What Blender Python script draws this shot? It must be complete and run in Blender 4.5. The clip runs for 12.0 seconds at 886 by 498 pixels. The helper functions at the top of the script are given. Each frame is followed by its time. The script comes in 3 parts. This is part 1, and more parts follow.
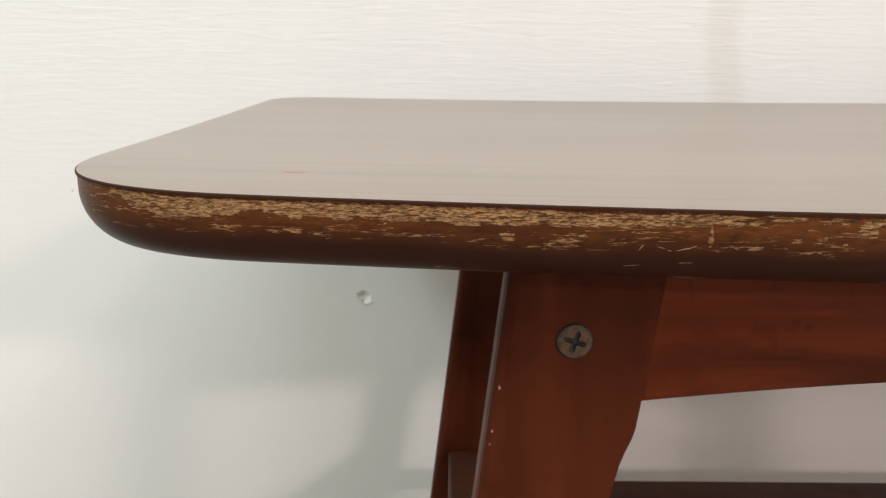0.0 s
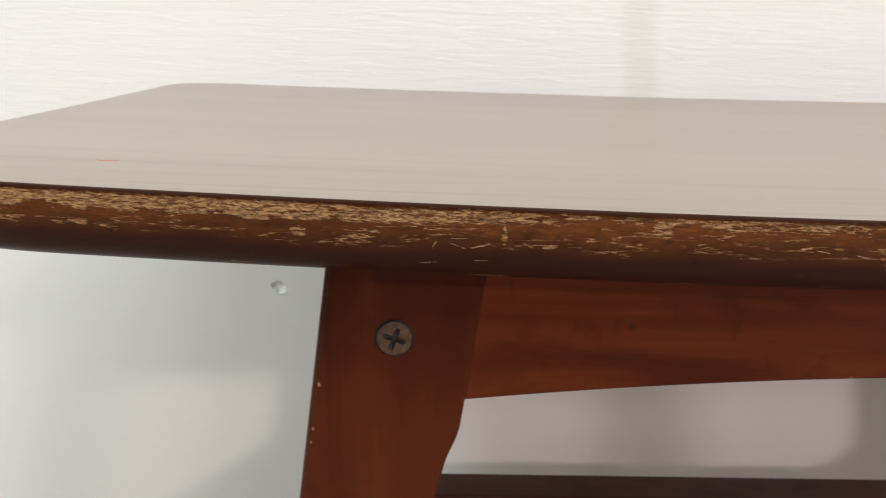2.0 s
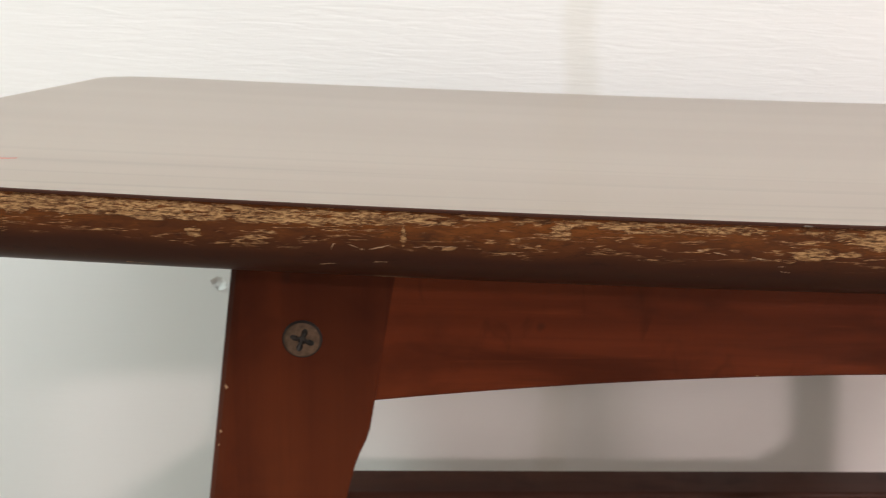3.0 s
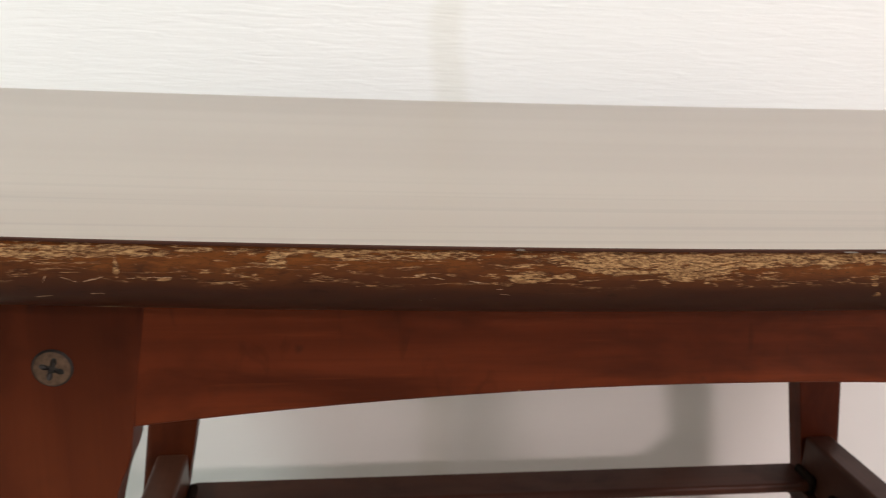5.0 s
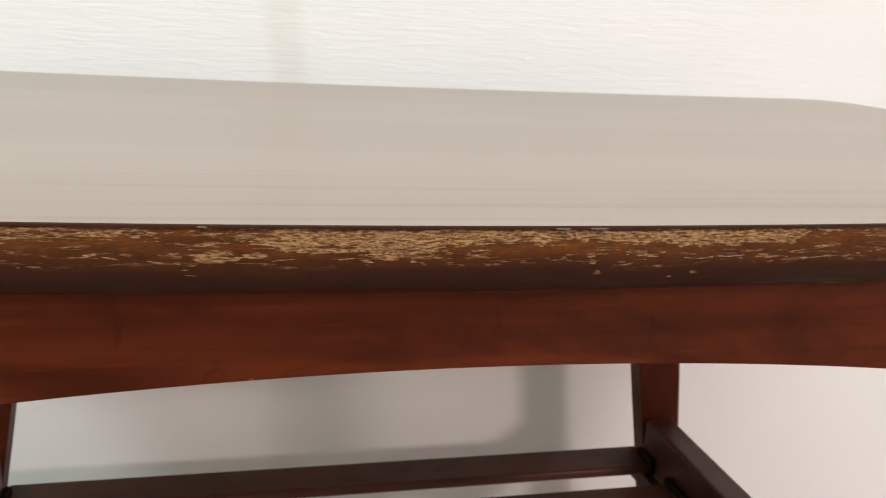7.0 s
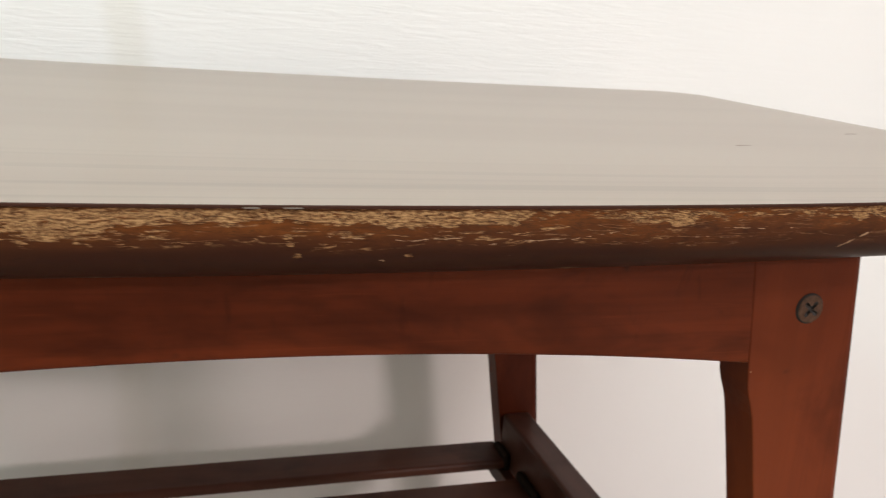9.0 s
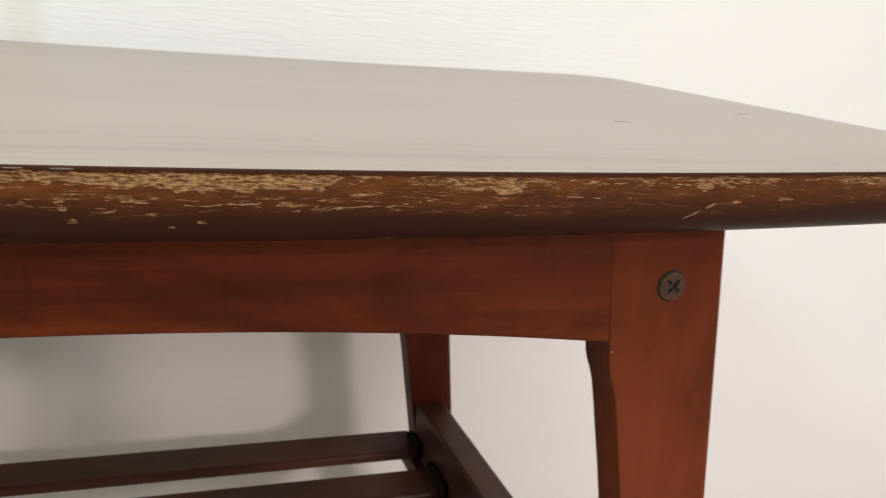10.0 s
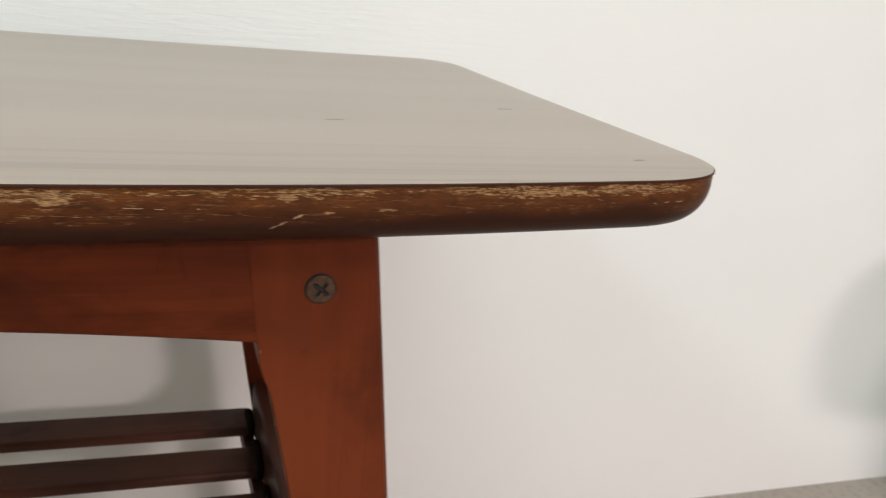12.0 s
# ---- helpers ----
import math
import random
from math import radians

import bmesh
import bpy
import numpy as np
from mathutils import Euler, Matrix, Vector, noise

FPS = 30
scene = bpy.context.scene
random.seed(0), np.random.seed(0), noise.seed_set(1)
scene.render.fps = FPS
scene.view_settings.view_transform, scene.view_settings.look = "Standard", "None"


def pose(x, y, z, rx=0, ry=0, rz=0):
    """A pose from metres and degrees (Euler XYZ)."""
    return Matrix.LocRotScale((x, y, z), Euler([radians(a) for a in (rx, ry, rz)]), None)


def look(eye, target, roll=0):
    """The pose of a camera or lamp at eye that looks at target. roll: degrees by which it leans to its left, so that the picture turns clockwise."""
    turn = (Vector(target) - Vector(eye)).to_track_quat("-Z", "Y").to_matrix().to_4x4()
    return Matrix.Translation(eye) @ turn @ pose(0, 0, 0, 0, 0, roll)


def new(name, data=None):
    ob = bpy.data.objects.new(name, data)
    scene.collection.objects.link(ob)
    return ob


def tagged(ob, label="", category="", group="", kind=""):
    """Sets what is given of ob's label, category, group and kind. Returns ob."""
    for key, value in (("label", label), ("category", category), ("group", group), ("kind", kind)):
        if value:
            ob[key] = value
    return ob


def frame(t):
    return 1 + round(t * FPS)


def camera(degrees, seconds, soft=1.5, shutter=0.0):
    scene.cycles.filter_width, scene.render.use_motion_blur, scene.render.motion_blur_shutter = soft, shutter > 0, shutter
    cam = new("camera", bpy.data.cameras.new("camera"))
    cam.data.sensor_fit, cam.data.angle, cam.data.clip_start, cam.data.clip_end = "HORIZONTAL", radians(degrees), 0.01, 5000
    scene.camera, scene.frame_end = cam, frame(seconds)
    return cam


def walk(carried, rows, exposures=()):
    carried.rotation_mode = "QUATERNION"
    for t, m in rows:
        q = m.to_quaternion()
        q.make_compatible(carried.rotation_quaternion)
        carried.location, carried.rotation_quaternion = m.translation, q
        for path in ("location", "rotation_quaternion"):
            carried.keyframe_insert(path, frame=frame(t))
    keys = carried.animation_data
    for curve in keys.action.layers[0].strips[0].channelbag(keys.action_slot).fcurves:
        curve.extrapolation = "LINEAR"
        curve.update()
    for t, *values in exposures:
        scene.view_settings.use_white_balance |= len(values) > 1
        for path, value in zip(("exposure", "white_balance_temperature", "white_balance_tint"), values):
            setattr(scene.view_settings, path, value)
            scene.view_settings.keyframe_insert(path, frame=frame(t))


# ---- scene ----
cam = camera(54.54, 12.0, soft=1.08, shutter=0.5)
cam.data.dof.use_dof, cam.data.dof.focus_distance, cam.data.dof.aperture_fstop = True, 0.29, 32.0
PATH = [
    (0, (-0.3035, -0.3021, 0.6310), (-0.3085, 0.6692, 0.3931), 0.29),
    (0.5, (-0.2921, -0.3034, 0.6346), (-0.2931, 0.6680, 0.3972), 0.65),
    (1, (-0.2765, -0.3004, 0.6329), (-0.2734, 0.6703, 0.3924), 0.99),
    (1.5, (-0.2602, -0.2984, 0.6330), (-0.2496, 0.6712, 0.3883), 1.19),
    (2, (-0.2467, -0.2947, 0.6319), (-0.2221, 0.6733, 0.3823), 1.55),
    (2.5, (-0.2343, -0.2921, 0.6317), (-0.1931, 0.6744, 0.3784), 1.88),
    (3, (-0.2276, -0.2928, 0.6341), (-0.1585, 0.6717, 0.3791), 2.24),
    (3.2, (-0.2264, -0.2926, 0.6357), (-0.1336, 0.6696, 0.3794), 2.52),
    (4.8, (-0.1651, -0.2993, 0.6472), (-0.0442, 0.6585, 0.3865), 2.45),
    (5, (-0.1582, -0.2988, 0.6466), (-0.0282, 0.6586, 0.3889), 2.09),
    (5.5, (-0.1408, -0.2967, 0.6447), (0.0097, 0.6567, 0.3834), 2.32),
    (6, (-0.1187, -0.2945, 0.6429), (0.0597, 0.6542, 0.3818), 2.42),
    (6.5, (-0.1024, -0.2939, 0.6408), (0.1028, 0.6494, 0.3797), 2.80),
    (7, (-0.0883, -0.2942, 0.6410), (0.1374, 0.6437, 0.3776), 3.25),
    (7.2, (-0.0837, -0.2945, 0.6413), (0.1543, 0.6406, 0.3787), 3.32),
    (8.8, (-0.0222, -0.2947, 0.6372), (0.2726, 0.6248, 0.3771), 4.25),
    (9, (-0.0124, -0.2950, 0.6360), (0.2869, 0.6225, 0.3740), 4.46),
    (9.5, (0.0130, -0.2951, 0.6321), (0.3277, 0.6167, 0.3682), 4.93),
    (10, (0.0400, -0.2975, 0.6277), (0.3753, 0.6066, 0.3630), 5.08),
    (10.5, (0.0541, -0.3082, 0.6325), (0.4018, 0.5918, 0.3697), 5.50),
    (11, (0.0843, -0.3245, 0.6388), (0.4319, 0.5725, 0.3656), 6.43),
    (11.5, (0.1391, -0.3427, 0.6583), (0.4776, 0.5518, 0.3663), 6.82),
    (12, (0.1843, -0.3470, 0.6592), (0.5102, 0.5481, 0.3551), 6.15),
]
# the camera's own exposure and white balance drift a little on the way
EXPOSURE = ((0, -0.43, 6420, 12.5), (1, -0.39, 6410, 12.5), (2.5, -0.36, 6390, 12.5), (6, -0.31, 6320, 10.5), (9, -0.30, 6280, 8.5), (10.5, -0.31, 6250, 7), (11.5, -0.48, 6180, 5.5), (12, -0.44, 6160, 5))
walk(cam, [(t, look(eye, target, roll)) for t, eye, target, roll in PATH], EXPOSURE)


# ---- light ----
world = bpy.data.worlds.new("room_world")
scene.world = world
world.use_nodes = True
world.node_tree.nodes["Background"].inputs[0].default_value = (0.9, 0.95, 1.0, 1)
world.node_tree.nodes["Background"].inputs[1].default_value = 0.02


def lamp(name, place, size, watts, colour):
    data = bpy.data.lights.new(name, "AREA")
    data.shape, data.size, data.size_y, data.energy, data.color = "RECTANGLE", size[0], size[1], watts, colour
    ob = new(name, data)
    ob.matrix_world = pose(*place)
    return ob


LAMPS = [
    # centre x, y; length along x, width; watts; colour; turn
    (2.70, -4.35, 0.80, 0.60, 268.0, (1.0, 0.800, 0.758), 0),
    (1.20, -2.20, 0.40, 0.60, 48.0, (1.0, 0.87, 0.82), 0),
    (0.25, -1.05, 1.60, 0.90, 29.0, (0.955, 1.0, 1.0), 0),
    (-1.75, -1.00, 0.60, 0.60, 53.0, (0.84, 1.0, 0.93), 0),
]
CEILING = 2.45
for x, y, sx, sy, watts, colour, turn in LAMPS:
    lamp("ceiling_lamp", (x, y, CEILING - 0.085, 0, 0, turn), (sx, sy), watts, colour)


# added fill light, low from the west, set in a window that is never seen
FILL_WINDOW = (-1.10, 0.35, 0.75, 1.95)
lamp("window_fill_light", (-2.66, (FILL_WINDOW[0] + FILL_WINDOW[1]) / 2, (FILL_WINDOW[2] + FILL_WINDOW[3]) / 2, 0, -90, 0), (FILL_WINDOW[3] - FILL_WINDOW[2] - 0.1, FILL_WINDOW[1] - FILL_WINDOW[0] - 0.1), 10.0, (0.86, 1.0, 0.92))


# ---- materials ----
class Nodes:
    """Short hand for building a node material."""

    def __init__(self, name):
        self.mat = bpy.data.materials.new(name)
        self.mat.use_nodes = True
        self.tree = self.mat.node_tree
        self.bsdf = self.tree.nodes["Principled BSDF"]
        self.where = self.tree.nodes.new("ShaderNodeTexCoord").outputs["Object"]

    def node(self, kind, **props):
        n = self.tree.nodes.new(kind)
        for k, v in props.items():
            setattr(n, k, v)
        return n

    def link(self, a, b):
        if isinstance(a, (int, float)):
            b.default_value = a
        elif isinstance(a, tuple):
            b.default_value = a if len(a) == 4 or b.type == "VECTOR" else (*a, 1)
        else:
            self.tree.links.new(a, b)

    def scaled(self, sx, sy, sz, shift=(0, 0, 0), of=None):
        n = self.node("ShaderNodeMapping")
        n.inputs["Scale"].default_value = (sx, sy, sz)
        n.inputs["Location"].default_value = shift
        self.link(of or self.where, n.inputs["Vector"])
        return n.outputs[0]

    def noise(self, vector, scale=1.0, detail=3.0, rough=0.55, distort=0.0):
        n = self.node("ShaderNodeTexNoise")
        self.link(vector, n.inputs["Vector"])
        for k, v in (("Scale", scale), ("Detail", detail), ("Roughness", rough), ("Distortion", distort)):
            n.inputs[k].default_value = v
        return n.outputs[0]

    def math(self, op, a, b=0.0, c=0.0):
        n = self.node("ShaderNodeMath", operation=op)
        for i, v in enumerate((a, b, c)):
            self.link(v, n.inputs[i])
        return n.outputs[0]

    def ramp(self, value, lo, hi, a=0.0, b=1.0):
        n = self.node("ShaderNodeMapRange", interpolation_type="SMOOTHSTEP")
        for k, v in (("Value", value), ("From Min", lo), ("From Max", hi), ("To Min", a), ("To Max", b)):
            self.link(v, n.inputs[k])
        return n.outputs[0]

    def mix(self, factor, a, b):
        n = self.node("ShaderNodeMix", data_type="RGBA")
        self.link(factor, n.inputs[0])
        self.link(a, n.inputs[6])
        self.link(b, n.inputs[7])
        return n.outputs[2]

    def attribute(self, name):
        return self.node("ShaderNodeAttribute", attribute_name=name).outputs["Fac"]

    def finish(self, colour, rough=0.5, bump=None, strength=0.2, distance=0.001, metal=0.0, specular=0.5):
        self.link(colour, self.bsdf.inputs["Base Color"])
        self.link(rough, self.bsdf.inputs["Roughness"])
        self.link(metal, self.bsdf.inputs["Metallic"])
        self.bsdf.inputs["Specular IOR Level"].default_value = specular
        if bump is not None:
            n = self.node("ShaderNodeBump")
            n.inputs["Strength"].default_value = strength
            n.inputs["Distance"].default_value = distance
            self.link(bump, n.inputs["Height"])
            self.link(n.outputs[0], self.bsdf.inputs["Normal"])
        return self.mat


def wall_material():
    """Off-white wallpaper with a fine horizontal ripple, a seam and faint stains."""
    m = Nodes("rippled wallpaper")
    ripple = m.noise(m.scaled(20, 1, 240), 1.0, 3.0, 0.6, 0.9)
    broad = m.noise(m.scaled(1.6, 1, 2.4), 1.0, 3.0)
    x = m.node("ShaderNodeSeparateXYZ")
    m.link(m.where, x.inputs[0])
    wob = m.math("MULTIPLY_ADD", m.noise(m.scaled(3, 1, 9), 1.0, 2.0), 0.02, -0.01)
    off = m.math("ABSOLUTE", m.math("ADD", m.math("ADD", x.outputs[0], 0.050), wob))
    seam = m.math("MULTIPLY", m.ramp(off, 0.006, 0.024, 1, 0), m.ramp(m.noise(m.scaled(2, 1, 6), 1.0, 2.0), 0.3, 0.7, 0.4, 1.0))
    base = m.mix(m.ramp(broad, 0.3, 0.7), (0.80, 0.80, 0.79), (0.835, 0.825, 0.815))
    flat = m.math("MULTIPLY", m.ramp(x.outputs[0], 0.25, 0.75, 1.0, 0.3), m.ramp(x.outputs[2], 0.40, 0.60, 0.33, 1.0))
    base = m.mix(m.math("MULTIPLY", m.ramp(ripple, 0.25, 0.75, 0, 0.14), flat), base, (0.72, 0.72, 0.70))
    base = m.mix(m.math("MULTIPLY", seam, 0.32), base, (0.60, 0.57, 0.47))
    return m.finish(base, 0.62, m.math("MULTIPLY", ripple, flat), 0.42, 0.0012)


def plain_paint(name, colour, rough=0.6, specular=0.5):
    m = Nodes(name)
    n = m.noise(m.scaled(3, 3, 3), 1.0, 4.0)
    f = m.noise(m.scaled(140, 140, 140), 1.0, 2.0)
    dark = tuple(c * 0.93 for c in colour)
    return m.finish(m.mix(m.ramp(n, 0.35, 0.65), colour, dark), rough, f, 0.1, 0.0005, specular=specular)


def floor_material():
    m = Nodes("grey vinyl floor")
    n = m.noise(m.scaled(2.5, 2.5, 2.5), 1.0, 4.0)
    f = m.noise(m.scaled(90, 90, 90), 1.0, 3.0)
    c = m.mix(m.ramp(n, 0.3, 0.7), (0.310, 0.268, 0.225), (0.350, 0.304, 0.256))
    c = m.mix(m.ramp(f, 0.45, 0.75, 0, 0.5), c, (0.15, 0.150, 0.138))
    return m.finish(c, 0.35, f, 0.15, 0.0005)


def stained_wood(name, along, light, dark, rough=0.36, knots=True, smudges=False, gloss=0.09):
    """Reddish stained and varnished timber, with the grain along one axis."""
    m = Nodes(name)
    fine, broad = [105.0] * 3, [13.0] * 3
    fine[along], broad[along] = 4.0, 1.1
    info = m.node("ShaderNodeObjectInfo")
    vary = m.node("ShaderNodeVectorMath", operation="ADD")
    m.link(m.where, vary.inputs[0])
    m.link(m.math("MULTIPLY", info.outputs["Random"], 3.0), vary.inputs[1])
    v = vary.outputs[0]
    grain = m.noise(m.scaled(*fine, of=v), 2.2, 4.0, 0.65, 0.6)
    bands = m.noise(m.scaled(*broad, of=v), 2.0, 3.0, 0.5, 0.8)
    blotch = m.noise(m.scaled(*[k * 0.25 + 9 for k in broad], of=v), 1.6, 4.0, 0.62, 0.4)
    c = m.mix(m.ramp(bands, 0.3, 0.7), dark, light)
    c = m.mix(m.ramp(grain, 0.40, 0.72, 0, 0.25), c, tuple(k * 0.45 for k in dark))
    c = m.mix(m.ramp(blotch, 0.46, 0.72, 0, 0.38 if smudges else 0.75), c, tuple(k * 0.55 for k in dark))
    glow = m.noise(m.scaled(*[k * 0.45 for k in broad], of=v), 2.0, 2.0, 0.5, 0.3)
    c = m.mix(m.ramp(glow, 0.45, 0.7, 0, 0.45), c, tuple(min(1.0, k * q) for k, q in zip(light, (1.35, 1.5, 1.4))))
    if knots:
        spots = m.noise(m.scaled(60, 60, 60, of=v), 1.0, 1.0)
        c = m.mix(m.ramp(spots, 0.74, 0.80, 0, 0.7), c, (0.03, 0.012, 0.008))
    if smudges:
        # upright rubbed marks across the grain, and thin paler streaks along it
        mark = m.noise(m.scaled(85, 20, 34, (4, 0, 2)), 1.0, 3.0, 0.55, 0.9)
        c = m.mix(m.ramp(mark, 0.58, 0.74, 0, 0.30), c, tuple(k * 0.35 for k in dark))
        rubbed = m.noise(m.scaled(9, 20, 24, (1, 0, 6)), 1.0, 4.0, 0.62, 0.7)
        c = m.mix(m.ramp(rubbed, 0.48, 0.70, 0, 0.62), c, tuple(k * 0.45 for k in dark))
        pale = m.noise(m.scaled(16, 20, 330), 1.0, 3.0, 0.6, 0.3)
        c = m.mix(m.ramp(pale, 0.60, 0.76, 0, 0.22), c, (0.22, 0.052, 0.015))
    r = m.ramp(blotch, 0.3, 0.7, rough - 0.06, rough + 0.08)
    return m.finish(c, r, grain, 0.12, 0.0006, specular=gloss)


def laminate_material():
    """Grey-brown wood-print laminate, glossy, with fine streaks along the table."""
    m = Nodes("wood print laminate")
    streak = m.noise(m.scaled(2.5, 170, 1), 1.0, 1.0, 0.5, 0.1)
    band = m.noise(m.scaled(1.1, 22, 1), 1.0, 1.0, 0.5, 0.3)
    smear = m.noise(m.scaled(3, 4, 1), 1.0, 2.0, 0.5)
    c = m.mix(m.ramp(band, 0.3, 0.7), (0.255, 0.197, 0.152), (0.280, 0.221, 0.173))
    y = m.node("ShaderNodeSeparateXYZ")
    m.link(m.where, y.inputs[0])
    rubbed = m.ramp(m.math("ADD", y.outputs[1], m.math("MULTIPLY", smear, 0.1)), 0.0, 0.13, 0.42, 0.03)
    c = m.mix(m.math("MULTIPLY", m.ramp(streak, 0.48, 0.75), rubbed), c, (0.13, 0.098, 0.075))
    return m.finish(c, m.ramp(smear, 0.3, 0.7, 0.275, 0.295), specular=0.6)


def edge_material():
    """Dark varnished edge, rubbed through to pale chipboard where the wear attribute is high."""
    m = Nodes("worn varnished edge")
    wear = m.attribute("wear")
    near_top = m.attribute("near_top")
    flake = m.noise(m.scaled(165, 165, 1150), 1.0, 6.0, 0.68, 0.4)
    flake = m.math("MULTIPLY_ADD", flake, 2.0, -0.5)
    worn = m.ramp(m.math("ADD", flake, wear), 0.99, 1.05)
    # thin cracks: where a wandering noise crosses its middle value
    line = m.math("ABSOLUTE", m.math("SUBTRACT", m.noise(m.scaled(38, 38, 330), 1.0, 4.0, 0.6, 0.4), 0.5))
    gate = m.ramp(m.noise(m.scaled(110, 110, 420, (3, 1, 2)), 1.0, 2.0), 0.46, 0.55)
    along = m.node("ShaderNodeSeparateXYZ")
    m.link(m.where, along.inputs[0])
    gate = m.math("MULTIPLY", gate, m.ramp(along.outputs[0], 0.08, 0.20, 1.0, 0.30))
    crack = m.math("MULTIPLY", m.ramp(line, 0.007, 0.020, 1, 0), m.math("MULTIPLY", gate, m.ramp(near_top, 0.10, 0.34)))
    worn = m.math("MAXIMUM", worn, crack)
    tone = m.noise(m.scaled(60, 60, 260), 1.0, 4.0)
    grit = m.noise(m.scaled(480, 480, 1700, (7, 2, 5)), 1.0, 5.0, 0.72)
    # varnish is browner near the top, darker towards the rolled-under bottom
    varnish = m.mix(near_top, (0.038, 0.0128, 0.0070), (0.130, 0.0405, 0.0095))
    varnish = m.mix(m.ramp(tone, 0.35, 0.7, 0, 0.6), varnish, (0.042, 0.0145, 0.0065))
    mottle = m.noise(m.scaled(150, 150, 420, (2, 9, 4)), 1.0, 5.0, 0.7, 0.5)
    varnish = m.mix(m.math("MULTIPLY", m.ramp(mottle, 0.50, 0.75, 0, 0.65), m.ramp(near_top, 0.05, 0.6)), varnish, (0.155, 0.054, 0.013))
    varnish = m.mix(m.ramp(mottle, 0.46, 0.30, 0, 0.6), varnish, (0.022, 0.009, 0.005))
    board = m.mix(m.ramp(grit, 0.40, 0.60), (0.118, 0.051, 0.019), (0.39, 0.232, 0.106))
    board = m.mix(m.ramp(tone, 0.5, 0.75, 0, 0.7), board, (0.30, 0.168, 0.074))
    pit = m.ramp(m.noise(m.scaled(170, 170, 560, (1, 5, 3)), 1.0, 3.0, 0.6), 0.64, 0.70)
    board = m.mix(m.math("MULTIPLY", pit, 0.85), board, (0.05, 0.022, 0.012))
    c = m.mix(worn, varnish, board)
    # shade under each flake's broken varnish lip, painted as a dark outline
    lip = m.math("MULTIPLY", m.ramp(m.math("ADD", flake, wear), 0.93, 0.985), m.ramp(m.math("ADD", flake, wear), 0.99, 1.03, 1, 0))
    c = m.mix(m.math("MULTIPLY", lip, 0.75), c, (0.022, 0.009, 0.0045))
    # dark fissures between the flakes
    split = m.math("ABSOLUTE", m.math("SUBTRACT", m.noise(m.scaled(110, 110, 900, (6, 3, 8)), 1.0, 4.0, 0.65, 0.6), 0.5))
    fissure = m.math("MULTIPLY", m.ramp(split, 0.004, 0.022, 0.9, 0), m.ramp(near_top, 0.30, 0.6))
    c = m.mix(fissure, c, (0.045, 0.019, 0.008))
    r = m.math("ADD", m.math("MULTIPLY", worn, 0.38), 0.36)
    height = m.math("SUBTRACT", m.math("MULTIPLY", m.math("SUBTRACT", grit, m.math("MULTIPLY", pit, 1.2)), worn), m.math("MULTIPLY", worn, 0.8))
    return m.finish(c, r, height, 0.6, 0.0006, specular=0.08)


def screw_material(name, colour):
    m = Nodes(name)
    n = m.noise(m.scaled(400, 400, 400), 1.0, 4.0)
    c = m.mix(m.ramp(n, 0.35, 0.7), colour, tuple(k * 0.55 for k in colour))
    return m.finish(c, m.ramp(n, 0.3, 0.7, 0.45, 0.65), n, 0.25, 0.0003, 0.0, 0.12)


def glow_material(name, colour, strength):
    m = Nodes(name)
    m.link((*colour, 1), m.bsdf.inputs["Emission Color"])
    m.bsdf.inputs["Emission Strength"].default_value = strength
    return m.finish((0.8, 0.8, 0.8), 0.5)


WALL = wall_material()
PAINT = plain_paint("dull pale room paint", (0.345, 0.355, 0.338))
CEIL = plain_paint("pale grey ceiling board", (0.74, 0.74, 0.72), 0.8)
FLOOR = floor_material()
RED_X = stained_wood("red brown timber, grain along x", 0, (0.156, 0.0322, 0.0100), (0.079, 0.0160, 0.0054), smudges=True)
DARK_Z = stained_wood("dark red brown timber, grain upright", 2, (0.094, 0.0200, 0.0064), (0.049, 0.0096, 0.0036), 0.46)
RED_Z = stained_wood("red brown timber, grain upright", 2, (0.130, 0.0262, 0.0088), (0.084, 0.0157, 0.0054))
SHELF_X = stained_wood("dark brown timber, grain along x", 0, (0.074, 0.0245, 0.0140), (0.047, 0.0155, 0.0092), 0.38, False, gloss=0.20)
SHELF_Y = stained_wood("dark brown timber, grain along y", 1, (0.074, 0.0245, 0.0140), (0.047, 0.0155, 0.0092), 0.38, False, gloss=0.20)
LAMINATE = laminate_material()
LAMINATE_EDGE = plain_paint("dark laminate edge", (0.042, 0.0170, 0.0110), 0.6, 0.08)
EDGE = edge_material()
UNDERSIDE = plain_paint("raw board underside", (0.16, 0.10, 0.06), 0.7)
SCREW_DULL = screw_material("dull grey brass", (0.112, 0.074, 0.048))
SCREW_BROWN = screw_material("browned steel", (0.098, 0.055, 0.034))
CRAYON = plain_paint("faded red crayon", (0.56, 0.17, 0.125), 0.5)
SCUFF = plain_paint("dark scuff", (0.20, 0.155, 0.12), 0.5)
FLAKE = plain_paint("pale broken laminate", (0.12, 0.092, 0.074), 0.8, 0.05)
END_BLACK = plain_paint("added slat-end black", (0.017, 0.0100, 0.0070), 0.8, 0.05)
METAL = plain_paint("white enamelled metal", (0.78, 0.78, 0.77), 0.4)


# ---- building ----
def mesh_object(name, bm, material, smooth=False):
    me = bpy.data.meshes.new(name)
    bm.normal_update()
    bm.to_mesh(me)
    bm.free()
    if smooth:
        me.polygons.foreach_set("use_smooth", [True] * len(me.polygons))
    for mat in material if isinstance(material, (list, tuple)) else (material,):
        me.materials.append(mat)
    return new(name, me)


def part(name, bm, material, parent, label="", smooth=False):
    ob = mesh_object(name, bm, material, smooth)
    ob.parent = parent
    return tagged(ob, label)


